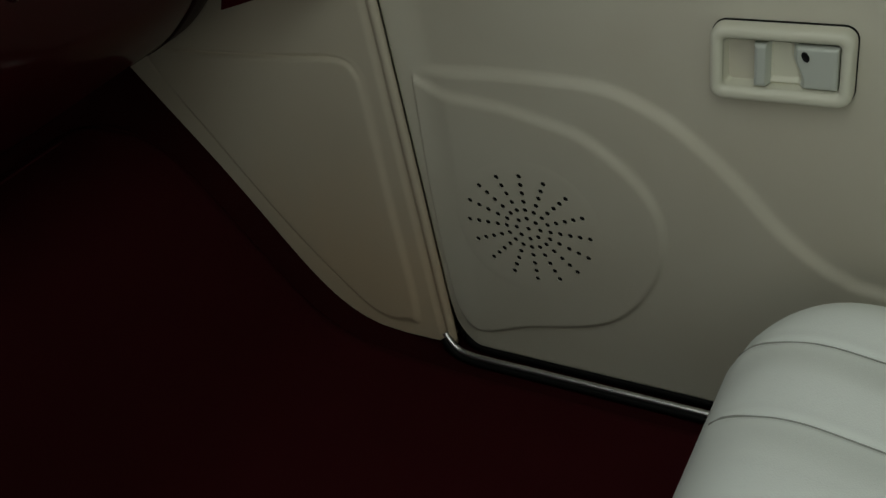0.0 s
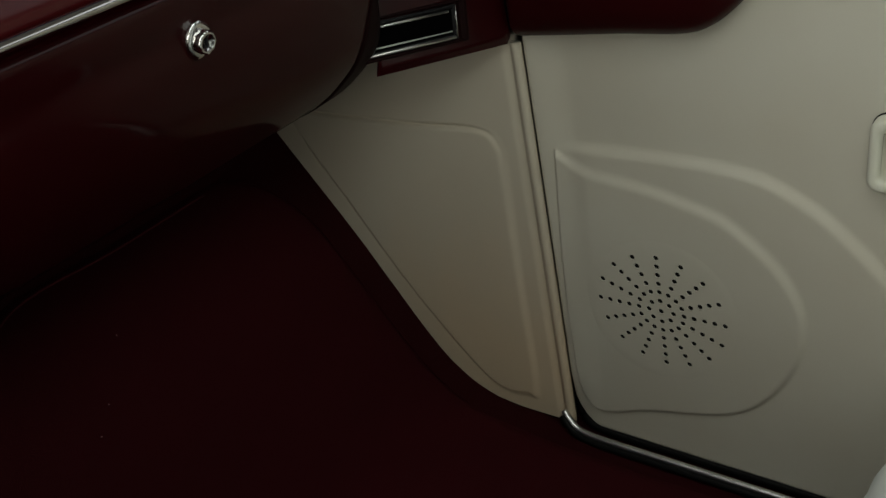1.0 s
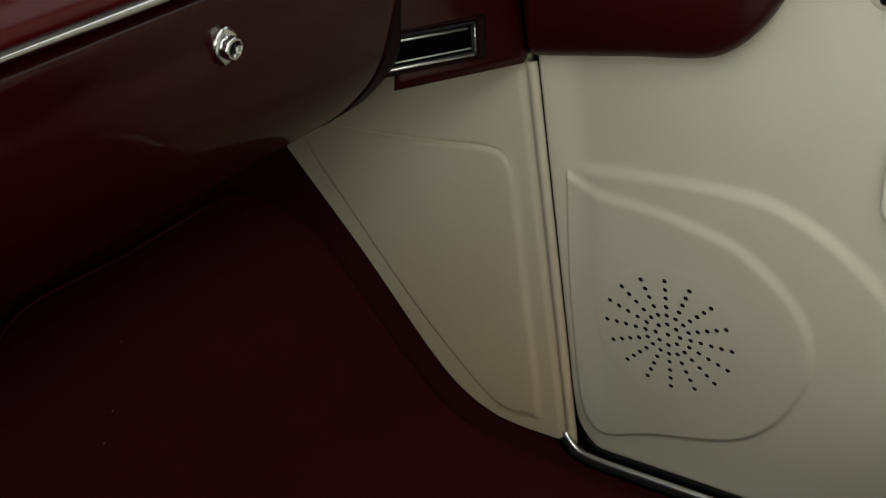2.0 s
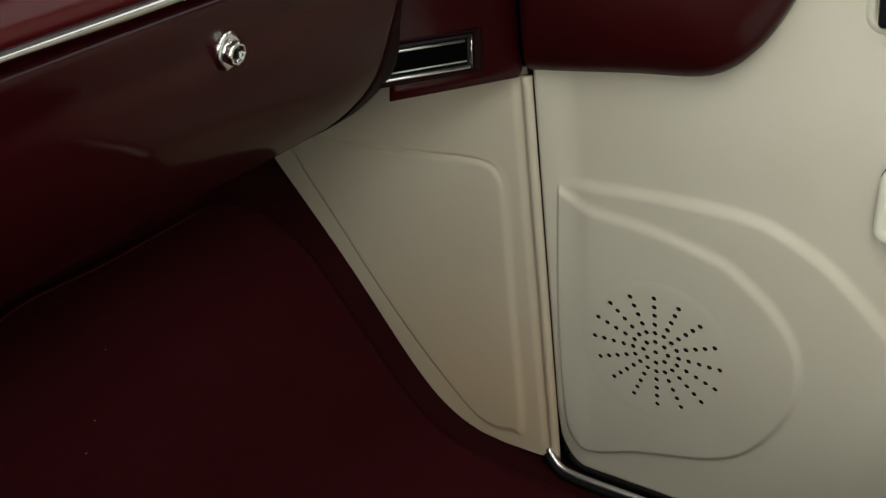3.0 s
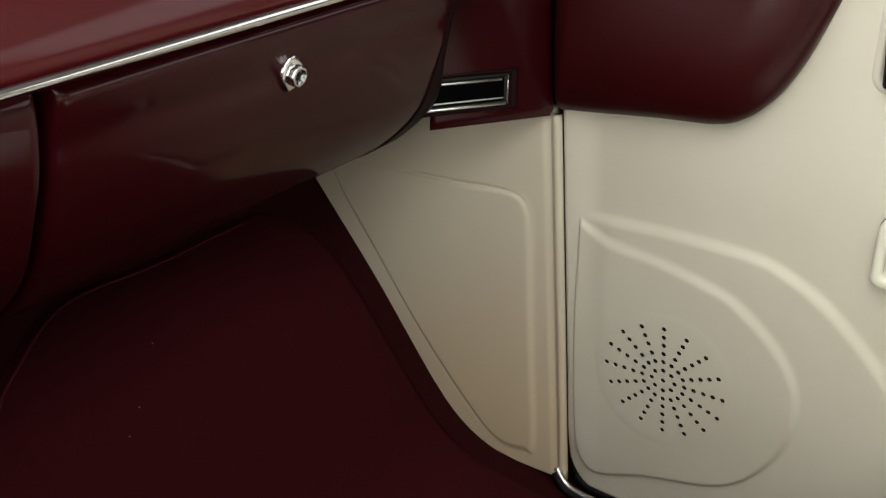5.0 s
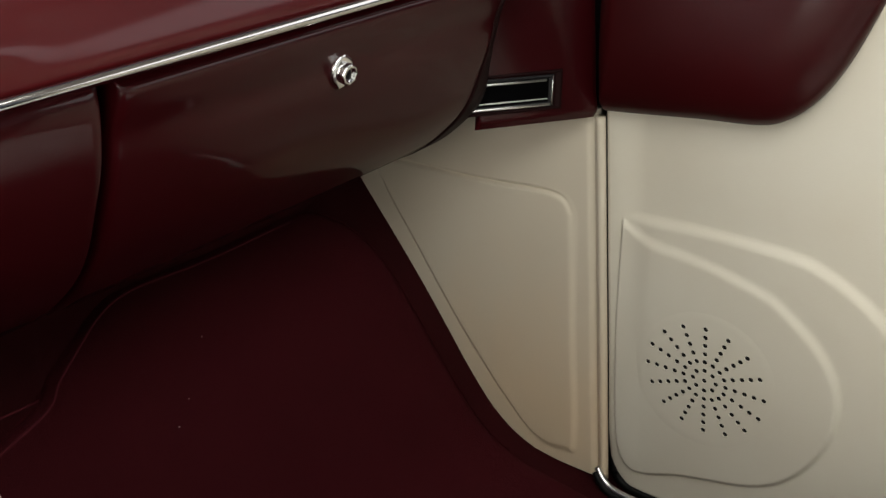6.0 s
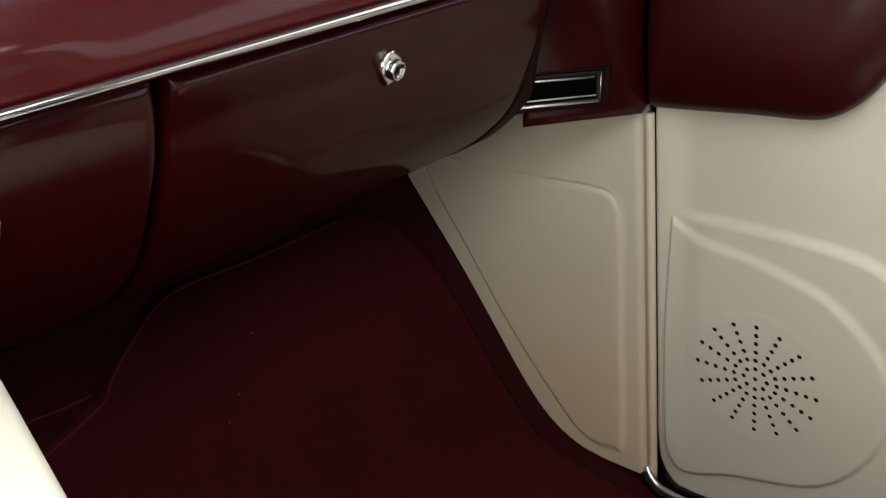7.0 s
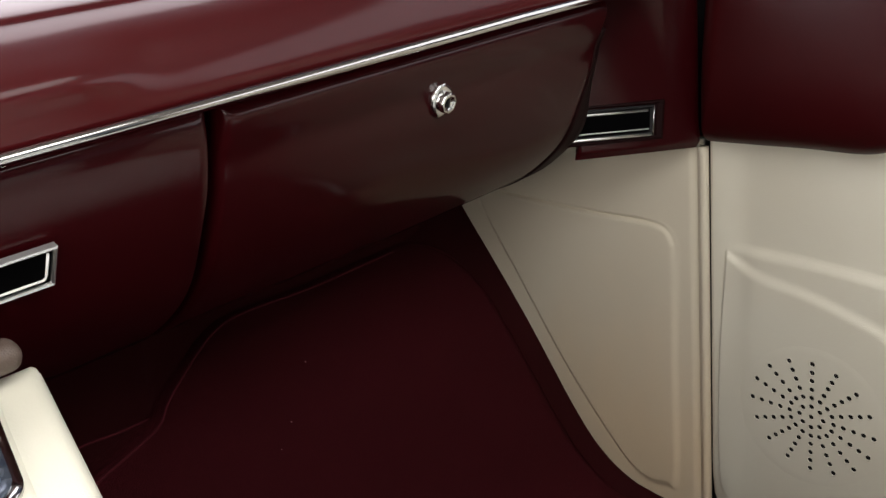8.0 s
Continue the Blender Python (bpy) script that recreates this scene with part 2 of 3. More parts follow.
for px, py in ((0.07, -0.95), (-1.47, -1.72), (0.07, -1.72)):
    tagged(part("roof_pillar", box(px - 0.03, px + 0.03, py - 0.05, py + 0.05, 0.08 if px < -1 else 0.58, 1.015, 0.01), M_roof), "unseen grey roof pillar", "pillar", kind="structure")
for px in (-1.47, 0.07):
    tagged(part("roof_pillar", tube([(px, 0.58, 0.08 if px < -1 else 0.58), (px, 0.58, 0.62), (px, 0.14, 1.02)], 0.035, 10), M_roof), "unseen grey windscreen pillar", "pillar", kind="structure")
# Ground sheet out of view, added to bounce light upwards.
tagged(part("ground", sheet(lambda u, v: (-40 + 80 * u, -40 + 80 * v, -0.42), 12, 12), M_ground), "unseen pale grey ground, added to bounce light", "ground", kind="structure")

# ---- footwell mat and bulkhead pad ----
mat = thing("footwell_mat", "raised burgundy carpet mat on the toe board", "mat")


EDGE = spline([(0.03, 0.318), (-0.05, 0.300), (-0.10, 0.277), (-0.206, 0.274), (-0.28, 0.274), (-0.36, 0.277), (-0.405, 0.271), (-0.455, 0.250), (-0.480, 0.238), (-0.497, 0.2265), (-0.535, 0.218), (-0.578, 0.210), (-0.70, 0.188)], 60)
prof_z = prof[np.argmin(prof[:, 1]):]
MAT_H = 0.012


def mat_right(z):
    """The mat's edge along the kick panel, with a rounded upper corner."""
    top = max(0.0, (z - 0.185) / 0.088)
    return -0.037 - 0.03 * max(0, z) - 0.09 * (1 - math.sqrt(max(0, 1 - min(1, top) ** 2)))


def toe(z):
    """The floor's y, and its slope, at a height on the toe board."""
    y = float(np.interp(z, prof_z[:, 1], prof_z[:, 0]))
    d = np.array((float(np.interp(z + 0.004, prof_z[:, 1], prof_z[:, 0])) - y, 0.004))
    return y, d / np.linalg.norm(d)


def mat_at(u, v):
    x0 = -0.68 * u
    zt = float(np.interp(-x0, -EDGE[:, 0], EDGE[:, 1]))
    if v < 0.3:
        y, z = -0.62 + (0.02 + 0.62) * v / 0.3, 0.0
        z = float(np.interp(y, prof[:, 0], prof[:, 1]))
        dy, dz = 1.0, 0.03
    else:
        z = -0.018 + (zt + 0.018) * (v - 0.3) / 0.7
        y, (dy, dz) = toe(z)
    x1 = mat_right(z)
    x = x1 + (-0.68 - x1) * u
    zt = float(np.interp(-x, -EDGE[:, 0], EDGE[:, 1]))
    d = min(x1 - x, (zt - z) * 1.25 if z > 0.05 else 1)
    h = MAT_H * math.sqrt(max(0, 1 - (1 - min(1, max(0, d) / 0.020)) ** 2))
    h += 0.0012 * noise.noise((x * 14, y * 14, z * 14)) * min(1, max(0, d) / 0.03)
    return (x, y - dz * h, z + dy * h)


part("carpet_slab", sheet(lambda u, v: mat_at(u ** 1.8, 1 - (1 - v) ** 1.6), 100, 150), M_mat, mat)


def rim_bar(inset):
    """A rim added along the mat's upper edge, down towards the tunnel, for its highlight."""
    out = []
    for x, z in EDGE:
        if -0.66 < x < -0.13:
            y, (dy, dz) = toe(z - inset)
            out.append((x, y - dz * MAT_H * 0.80, z - inset + dy * MAT_H * 0.80))
    return out


part("edge_binding", tube(rim_bar(0.006), 0.0014, 8), M_bright_edge, mat, "thin rim added for the lit mat edge")
# A second thin rim, added for the lighter line along the kick panel side.
side_rim = []
for z in np.linspace(0.264, -0.002, 60):
    y, (dy, dz) = toe(z)
    side_rim.append((mat_right(z) - 0.0045, y - dz * MAT_H * 0.86, z + dy * MAT_H * 0.86))
part("edge_binding", tube(side_rim, 0.0011, 8), M_mat, mat, "thin rim added for the lit mat edge")

pad = thing("bulkhead_pad", "dark burgundy moulded pad below the dashboard and along the tunnel", "trim panel")


def pad_low(u, v):
    k = u * 59
    i = min(int(k), 58)
    x, z0 = EDGE[i] + (EDGE[i + 1] - EDGE[i]) * (k - i)
    left = ramp(-x, 0.30, 0.56)
    z = z0 + 0.003 + (0.46 - z0) * v
    y = 0.352 + (z - 0.286) * 0.74
    lift = 0.012 * ramp(v, 0.06, 0.3) - 0.010 * (1 - ramp(v, 0.0, 0.06))
    lift += 0.11 * left * math.sin(min(1, max(0, v - 0.06) * 1.6) * math.pi / 2)
    return (x - 0.03 * left * v, y - 0.80 * lift, z + 0.59 * lift)


part("moulding", sheet(pad_low, 60, 40, (0, 0.03, -0.02)), M_carpet, pad)
seam = [pad_low(0.75 + 0.22 * k, 0.012 + 0.095 * k) for k in np.linspace(0, 1, 20)]
part("welt", tube([Vector(p) + Vector((0, -0.001, 0.0012)) for p in seam], 0.0014, 8), M_bright_edge, pad, "narrow sewn welt")

# ---- kick panel ----
kick = thing("kick_panel", "cream leather kick panel with a padded inset, beside the footwell", "trim panel")
INSET = [(0.310, 0.262), (0.326, 0.286), (0.336, 0.303), (0.332, 0.3135), (0.299, 0.3150), (0.232, 0.3162), (0.158, 0.319), (0.105, 0.323), (0.080, 0.321), (0.068, 0.308), (0.064, 0.285), (0.056, 0.162), (0.046, 0.024), (0.060, 0.010), (0.090, 0.008), (0.127, 0.033), (0.2075, 0.1225)]
inset_d = signed(spline(INSET + INSET[:1], 110)[:-1])
tz = np.array([p[1] for p in TOE])[::-1]
ty = np.array([p[0] for p in TOE])[::-1]


def kick_at(u, v):
    z = -0.016 + 0.437 * v
    y0, y1 = GAP(z) + 0.0135, float(np.interp(z, tz, ty)) + 0.012
    y = y0 + (y1 - y0) * u
    d = float(inset_d((y, z)))
    upper = ramp(z, 0.20, 0.30)
    near = ramp(0.13 - y, 0.0, 0.08)
    w = 0.0042 - 0.0020 * upper + 0.0040 * near * upper + 0.0015 * near
    x = -(0.0014 + 0.0016 * max(near, upper)) * ramp(d, -w, w) + 0.0055 * (1 - near) * (0.15 + 0.85 * ramp(z, 0.27, 0.31)) * math.exp(-(d / 0.0018) ** 2)
    return (x + 0.0045 * (1 - ramp(y - y0, 0, 0.010)), y, z)


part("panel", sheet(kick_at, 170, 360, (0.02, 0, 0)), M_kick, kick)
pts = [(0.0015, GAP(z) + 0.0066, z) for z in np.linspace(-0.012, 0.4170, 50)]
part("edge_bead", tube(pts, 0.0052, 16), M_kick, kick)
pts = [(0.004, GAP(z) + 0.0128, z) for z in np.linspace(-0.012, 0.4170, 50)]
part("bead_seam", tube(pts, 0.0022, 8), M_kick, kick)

# ---- passenger door ----
door = thing("car_door", "closed car door with cream leather panel and burgundy upper pad", "car door")
SPK = [(0.008, 0.309), (0.005, 0.175), (-0.005, 0.06), (-0.017, 0.022), (-0.040, 0.014), (-0.085, 0.030), (-0.165, 0.050), (-0.205, 0.079), (-0.232, 0.126), (-0.237, 0.170), (-0.228, 0.203), (-0.205, 0.233), (-0.166, 0.263), (-0.144, 0.272), (-0.088, 0.286), (-0.030, 0.293), (-0.004, 0.302)]
SWP = [(0.005, 0.315), (-0.095, 0.318), (-0.170, 0.315), (-0.206, 0.306), (-0.251, 0.281), (-0.300, 0.237), (-0.340, 0.192), (-0.376, 0.162), (-0.40, 0.149), (-0.424, 0.142), (-0.6, 0.12), (-1.0, 0.11)]
spk_d = signed(spline(SPK + SPK[:1], 120)[:-1])
swp_c = spline(SWP, 90)
swp_d = nearest(swp_c)
RC = 0.034
CY, CZ, CX = -0.1007, 0.1570, -0.0011


def door_bottom(y):
    return -0.012 + 0.035 * min(y, 0)


def door_front(z):
    q = z - door_bottom(0)
    return GAP(z) + 0.0006 - (RC - math.sqrt(max(0, RC ** 2 - (RC - q) ** 2)) if q < RC else 0)


def door_relief(y, z):
    d = float(swp_d((y, z))) * (1 if z < np.interp(-y, -swp_c[:, 0], swp_c[:, 1]) else -1)
    h = 0.0065 * slope(d, -0.0044, 0.0044) * ramp(-y, -0.012, 0.03)
    s = float(spk_d((y, z)))
    w = 0.0013 + 0.0034 * ramp(z, 0.15, 0.23) * ramp(-y, -0.004, 0.012)
    cut = 0.0045 * ramp(0.0735 - math.hypot((y - CY) / 1.0, z - CZ), 0, 0.003)
    return h - cut + 0.0044 * slope(s, -w, w) - 0.0012 * math.exp(-((s + 0.0015) / 0.0018) ** 2) * (1 - ramp(z, 0.15, 0.25)) * 0.6


def door_at(u, v):
    z = door_bottom(0) + 0.60 * v ** 1.15
    y = door_front(z) - 0.95 * (u ** 1.6)
    z = z + (door_bottom(y) - door_bottom(0)) * (1 - v)
    edge = ramp(door_front(z) - y, 0, 0.003) * ramp(v, 0, 0.01)
    return (0.0100 + 0.002 * (1 - edge) - 0.0075 * (1 - ramp(door_front(z) - y, 0.002, 0.042)) * ramp(v, 0.01, 0.16) - door_relief(y, z), y, z)


panel = part("panel", sheet(door_at, 320, 230, (0.012, 0, 0)), M_cream, door)

PAD = [(0.04, 0.4262), (0.026, 0.4265), (-0.011, 0.430), (-0.068, 0.436), (-0.123, 0.4405), (-0.149, 0.449), (-0.172, 0.469), (-0.192, 0.501), (-0.209, 0.543), (-0.222, 0.585), (-0.235, 0.66)]
pad_c = spline(PAD, 90)
pad_d = nearest(pad_c)


def pad_at(u, v):
    y, zb = pad_c[int(round(u * 89))]
    v = v ** 1.6
    y = min(y, GAP(zb) - 0.0035)
    z = zb + (0.69 - zb) * v
    y2 = y + (GAP(z) - GAP(zb)) * max(0, 1 - u * 1.6)
    d = min(float(pad_d((y2, z))), 3 * (GAP(z) - 0.002 - y2) + 0.01)
    x = -0.003 - 0.030 * math.sqrt(1 - (1 - min(1, d / 0.075)) ** 2) + 0.17 * max(0.0, math.hypot(0.03, z - 0.50) + z - 0.50 - 0.012) / 2
    return (x, y2, z)


part("upper_pad", sheet(pad_at, 90, 60, (0.024, 0, 0)), M_doorpad, door, "glossy burgundy upper door pad")

# speaker grille: a flat face with drilled holes in sixteen straight arms


def hole_places():
    for r, n in ((0.0620, 16), (0.0521, 16), (0.0424, 16), (0.0323, 16), (0.0225, 16), (0.0122, 8)):
        for k in range(n):
            a = 2 * math.pi * k / n - radians(3.0)
            c, d = r * math.cos(a), r * math.sin(a)
            yield 1.040 * c + 0.025 * d, 0.070 * c + 0.945 * d
    yield 0.0, 0.0


def grille():
    bm = bmesh.new()
    rings = []
    for r, x in ((0.0690, CX - 0.0003), (0.0710, CX - 0.00028), (0.0735, CX - 0.0001), (0.0760, CX + 0.0001), (0.0790, CX + 0.0004)):
        rings.append([bm.verts.new((x, CY + r * math.cos(a), CZ + r * math.sin(a))) for a in np.linspace(0, 2 * math.pi, 72, endpoint=False)])
    edges = [bm.edges.new((rings[0][k], rings[0][(k + 1) % 72])) for k in range(72)]
    walls = []
    for y, z in hole_places():
        loop = [bm.verts.new((CX - 0.0003, CY + y + 0.0029 * math.cos(a), CZ + z + 0.0029 * math.sin(a))) for a in np.linspace(0, 2 * math.pi, 10, endpoint=False)]
        edges += [bm.edges.new((loop[k], loop[(k + 1) % 10])) for k in range(10)]
        walls.append(loop)
    bmesh.ops.triangle_fill(bm, use_beauty=True, edges=edges)
    for ra, rb in zip(rings, rings[1:]):
        for k in range(72):
            bm.faces.new((ra[k], ra[(k + 1) % 72], rb[(k + 1) % 72], rb[k]))
    for loop in walls:
        deep = [bm.verts.new(v.co + Vector((0.0020, 0, 0))) for v in loop]
        for k in range(10):
            bm.faces.new((loop[k], loop[(k + 1) % 10], deep[(k + 1) % 10], deep[k]))
    return bm


grid = part("speaker_grille", grille(), M_cream, door, "cream speaker grille drilled in straight radial rows", smooth=False)
for face in grid.data.polygons:
    face.use_smooth = math.hypot(face.center.y - CY, face.center.z - CZ) > 0.0690
# Black disc added close behind the holes, for the dark inside them.
bm = bmesh.new()
bmesh.ops.create_circle(bm, cap_ends=True, radius=0.069, segments=40, matrix=Matrix.Translation((CX + 0.0022, CY, CZ)) @ Matrix.Rotation(radians(90), 4, "Y"))
part("speaker_cloth", bm, M_rubber, grid, "black disc that keeps the holes dark", smooth=False)


# door handle
def rounded(hw, hh, r, n=6):
    out = []
    for cx, cz, a0 in ((hw - r, hh - r, 0), (-hw + r, hh - r, 90), (-hw + r, -hh + r, 180), (hw - r, -hh + r, 270)):
        for k in range(n + 1):
            a = radians(a0 + 90 * k / n)
            out.append((cx + r * math.cos(a), cz + r * math.sin(a)))
    return out


def loft(loops, cap_first=False, cap_last=False):
    bm = bmesh.new()
    rows = [[bm.verts.new(p) for p in lp] for lp in loops]
    n = len(rows[0])
    for a, b in zip(rows, rows[1:]):
        for k in range(n):
            bm.faces.new((a[k], a[(k + 1) % n], b[(k + 1) % n], b[k]))
    if cap_first:
        bm.faces.new(rows[0])
    if cap_last:
        bm.faces.new(rows[-1])
    return bm


HY, HZ = -0.3372, 0.3518
handle = part("handle_bezel", loft([[(x, HY + y, HZ + z) for y, z in rounded(hw, hh, r)] for x, hw, hh, r in
    ((0.013, 0.0565, 0.0325, 0.011), (-0.001, 0.0563, 0.0323, 0.011), (-0.0045, 0.0550, 0.0310, 0.010), (-0.0058, 0.0530, 0.0290, 0.008), (-0.0058, 0.0500, 0.0250, 0.006), (-0.0045, 0.0475, 0.0225, 0.005), (-0.0015, 0.0460, 0.0208, 0.004))]), M_handle, door, "cream plastic handle bezel")
# Black ring added for the thin shadow round the bezel.
part("gasket", loft([[(x, HY + y, HZ + z) for y, z in rounded(hw, hh, 0.012)] for x, hw, hh in ((0.012, 0.0572, 0.0332), (0.0075, 0.0572, 0.0332), (0.0075, 0.055, 0.031))]), M_rubber, handle, "thin black ring standing for the bezel's shadow")
part("recess", loft([[(x, HY + y, HZ + z) for y, z in rounded(hw, hh, 0.004)] for x, hw, hh in ((-0.002, 0.0456, 0.0206), (0.0095, 0.0440, 0.0190), (0.0115, 0.043, 0.018))], cap_last=True), M_handle, handle)


def lever_at(u, v):
    """A plate with a finger scoop between its rounded front bar and its broad flat end."""
    z = -0.0190 + 0.0370 * v
    y = 0.0207 - 0.0655 * u
    split = -0.0125 - 0.0065 * (1 - ramp(v, 0.15, 0.75))
    bar = ramp(y, 0.0075, 0.0115)
    flat = 1 - ramp(y, split - 0.001, split + 0.0065)
    x = 0.0085 - 0.0130 * bar - 0.0112 * flat - 0.0040 * (1 - ramp(v, 0.02, 0.16)) * (1 - bar) * (1 - flat)
    edge = min(u * 0.0655, (1 - u) * 0.0655, v * 0.037, (1 - v) * 0.037)
    x += 0.004 * (1 - math.sqrt(max(0, 1 - (1 - min(1, edge / 0.004)) ** 2)))
    return (x, HY + y, HZ + z)


def scoop_end(v):
    """Where the scoop meets the broad end of the lever."""
    return (0.0207 - (-0.0125 - 0.0065 * (1 - ramp(v, 0.15, 0.75)) + 0.0035)) / 0.0655


lever = part("lever", sheet(lambda u, v: lever_at(scoop_end(v) + (1 - scoop_end(v)) * u, v), 50, 40, (0.004, 0, 0)), M_lever, handle, "grey plastic pull lever")
part("front_bar", sheet(lambda u, v: lever_at(0.185 * u, v), 30, 40, (0.004, 0, 0)), M_lever, lever)
part("finger_scoop", sheet(lambda u, v: lever_at(0.185 + (scoop_end(v) - 0.185) * u, v), 40, 40, (0.003, 0, 0)), M_handle, lever, "cream finger scoop")
part("lock_dot", loft([[(-0.0041 + d, HY - 0.0195 + r * math.cos(a) + 0.5 * r * math.sin(a), HZ + 0.0098 + 1.5 * r * math.sin(a)) for a in np.linspace(0, 6.283, 14, endpoint=False)] for d, r in ((0.002, 0.0028), (0.0, 0.0028), (0.0004, 0.0022))], cap_last=True), M_black, handle, "small black lock hole")

switch = box(-0.0035, 0.0125, -0.0325, 0.0325, -0.041, 0.041, 0.0045, 4)
bmesh.ops.transform(switch, matrix=pose(0, -0.2915, 0.5395, -4, 0, 0), verts=switch.verts)
part("window_switch", switch, M_black, door, "black rounded window switch block")
rim_loops = [[(x, -0.2915 + y, 0.5395 + z) for y, z in rounded(0.0325 + g, 0.041 + g, 0.008 + g)] for x, g in ((0.013, 0.012), (0.0088, 0.008), (0.0074, 0.004), (0.0085, 0.0012), (0.013, 0.0))]
part("switch_surround", loft(rim_loops), M_cream, door, "soft raised cream surround")

# ---- door seal and sill ----
tagged(part("door_seal", tube(spline([(0.020, GAP(z) - 0.001, z) for z in (0.60, 0.4, 0.2, 0.06)] + [(0.014, -0.001, 0.02), (0.010, -0.010, -0.008), (0.008, -0.033, -0.017)] + [(0.008, y, -0.0165 + 0.035 * y) for y in (-0.1, -0.3, -0.6, -0.9)], 110), 0.006, 10), M_rubber), "black rubber seal round the door", "door seal", kind="structure")
sill = [(-0.004, 0.012, 0.0035), (-0.007, 0.006, -0.0025), (-0.010, -0.006, -0.0110), (-0.012, -0.024, -0.0140), (-0.013, -0.05, -0.0150)] + [(-0.013, y, -0.0130 + 0.035 * y) for y in np.linspace(-0.09, -0.9, 16)]
tagged(part("sill_trim", tube(spline(sill, 90), 0.0038, 12), M_sill), "chrome strip along the door sill", "trim", kind="structure")
# Black strip added under the chrome trim.
part("sill_lip", tube([Vector(p) + Vector((-0.004, 0.0, -0.0045)) for p in spline(sill, 60)], 0.0042, 10), M_rubber, bpy.data.objects["sill_trim"], "black strip added below the chrome")

# ---- dashboard ----
dash = thing("dashboard", "burgundy dashboard with chrome strip, glove box and vents", "dashboard")
LOW = spline([(0.085, 0.580), (0.066, 0.5825), (0.0560, 0.5770), (0.0590, 0.563), (0.0665, 0.545), (0.071, 0.524), (0.080, 0.497), (0.095, 0.461), (0.117, 0.432), (0.157, 0.399), (0.21, 0.376), (0.28, 0.362), (0.36, 0.36)], 80)
LOWF = spline([(0.085, 0.586), (0.070, 0.586), (0.061, 0.576), (0.062, 0.55), (0.067, 0.524), (0.077, 0.497), (0.093, 0.461), (0.116, 0.432), (0.157, 0.399), (0.21, 0.376), (0.28, 0.362), (0.36, 0.36)], 80)
UP = spline([(0.080, 0.589), (0.060, 0.5895), (0.0525, 0.5925), (0.0508, 0.600), (0.0535, 0.611), (0.0585, 0.622), (0.0655, 0.632), (0.076, 0.6405), (0.092, 0.647), (0.12, 0.655), (0.30, 0.672), (0.60, 0.70)], 80)


def bow(x):
    """Lowers the dashboard a little towards the middle of the car, to fit the camera's view."""
    return -0.014 * max(0.0, -x - 0.30)


def run(profile, x0, x1, round_end=0.006):
    def f(u, v):
        (y, z), (dy, dz) = along(profile, v)
        x = x0 + (x1 - x0) * u
        d = min(x - min(x0, x1), max(x0, x1) - x)
        q = round_end * (1 - math.sqrt(max(0, 1 - (1 - min(1, d / round_end)) ** 2)))
        q *= ramp(v, 0.06, 0.2)
        return (x, y - q * dz * (1 if dz < 0 else -1), z + q * abs(dy) * 0.6 + bow(x) * ramp(z, 0.50, 0.58))
    return f


def ends(n, tight=0.02):
    """Steps that crowd towards both ends."""
    return lambda u: 0.5 - 0.5 * math.cos(math.pi * u)


def upper_at(u, v):
    (y, z), (dy, dz) = along(UP, v)
    x = -1.45 + 1.43 * u
    swell = ramp(-x - 0.8 * (z - 0.62), 0.615, 0.675) * math.exp(-((z - 0.622) / 0.012) ** 2) * (y < 0.1)
    return (x, y - 0.007 * swell, z + bow(x))


part("upper_pad", sheet(upper_at, 240, 90, (0, 0.03, -0.01)), M_lit_top, dash, "padded burgundy dashboard top, coloured brighter for the light on it")
glove_f = run(LOW, -0.574, -0.1560)
glove = part("glove_box_door", sheet(lambda u, v: glove_f(ends(0)(u), v), 50, 90, (0, 0.03, 0.012)), M_red, dash)
fascia_f = run(LOWF, -1.45, -0.5835)
part("centre_fascia", sheet(lambda u, v: fascia_f(ends(0)(u), v), 60, 90, (0, 0.03, 0.012)), M_red, dash)
part("trim_strip", tube([(x, 0.0465, 0.5915 + bow(x)) for x in np.linspace(-1.45, -0.1, 60)], 0.0037, 14), M_brushed, dash, "chrome trim strip")
# Black sheet added behind the gaps to stand for their shade.
part("core", sheet(lambda u, v: (-1.45 + 1.31 * u, along(LOW, v)[0][0] + 0.02, along(LOW, v)[0][1] + 0.004), 6, 40, (0, 0.03, 0.0)), M_black, dash, "black backing that keeps the gaps dark")


def corner_surf(x, z):
    q = (x + 0.175) / 0.1715
    return 0.138 - 0.100 * q + 0.082 * (z - 0.42) * q


def corner_at(u, v):
    x0 = -0.1225 - 0.0425 * ramp(v, 0.05, 0.12)      # the left edge follows the glove box
    x = x0 + (-0.0035 - x0) * u
    z = 0.4178 + 0.27 * v + 0.022 * (-0.0035 - x)
    return (x, corner_surf(x, z) + 0.004 * (1 - ramp(v, 0, 0.03)) + 0.006 * ramp(u, 0.965, 1.0), z)


part("corner_panel", sheet(lambda u, v: corner_at(u, v ** 1.5), 34, 44, (0.030, 0.02, 0.004)), M_red, dash)


def bar(m, a, b, r, depth):
    """A thin round bar on the face of a vent, from a to b in its plane."""
    return tube([m @ Vector((-a[0], depth, a[1])), m @ Vector((-b[0], depth, b[1]))], r, 8)


def vent_loop(m, w, h, dx, dz, d):
    return [m @ Vector((-dx, d, dz)), m @ Vector((-w + dx, d, dz)), m @ Vector((-w + dx, d, h - dz)), m @ Vector((-dx, d, h - dz))]


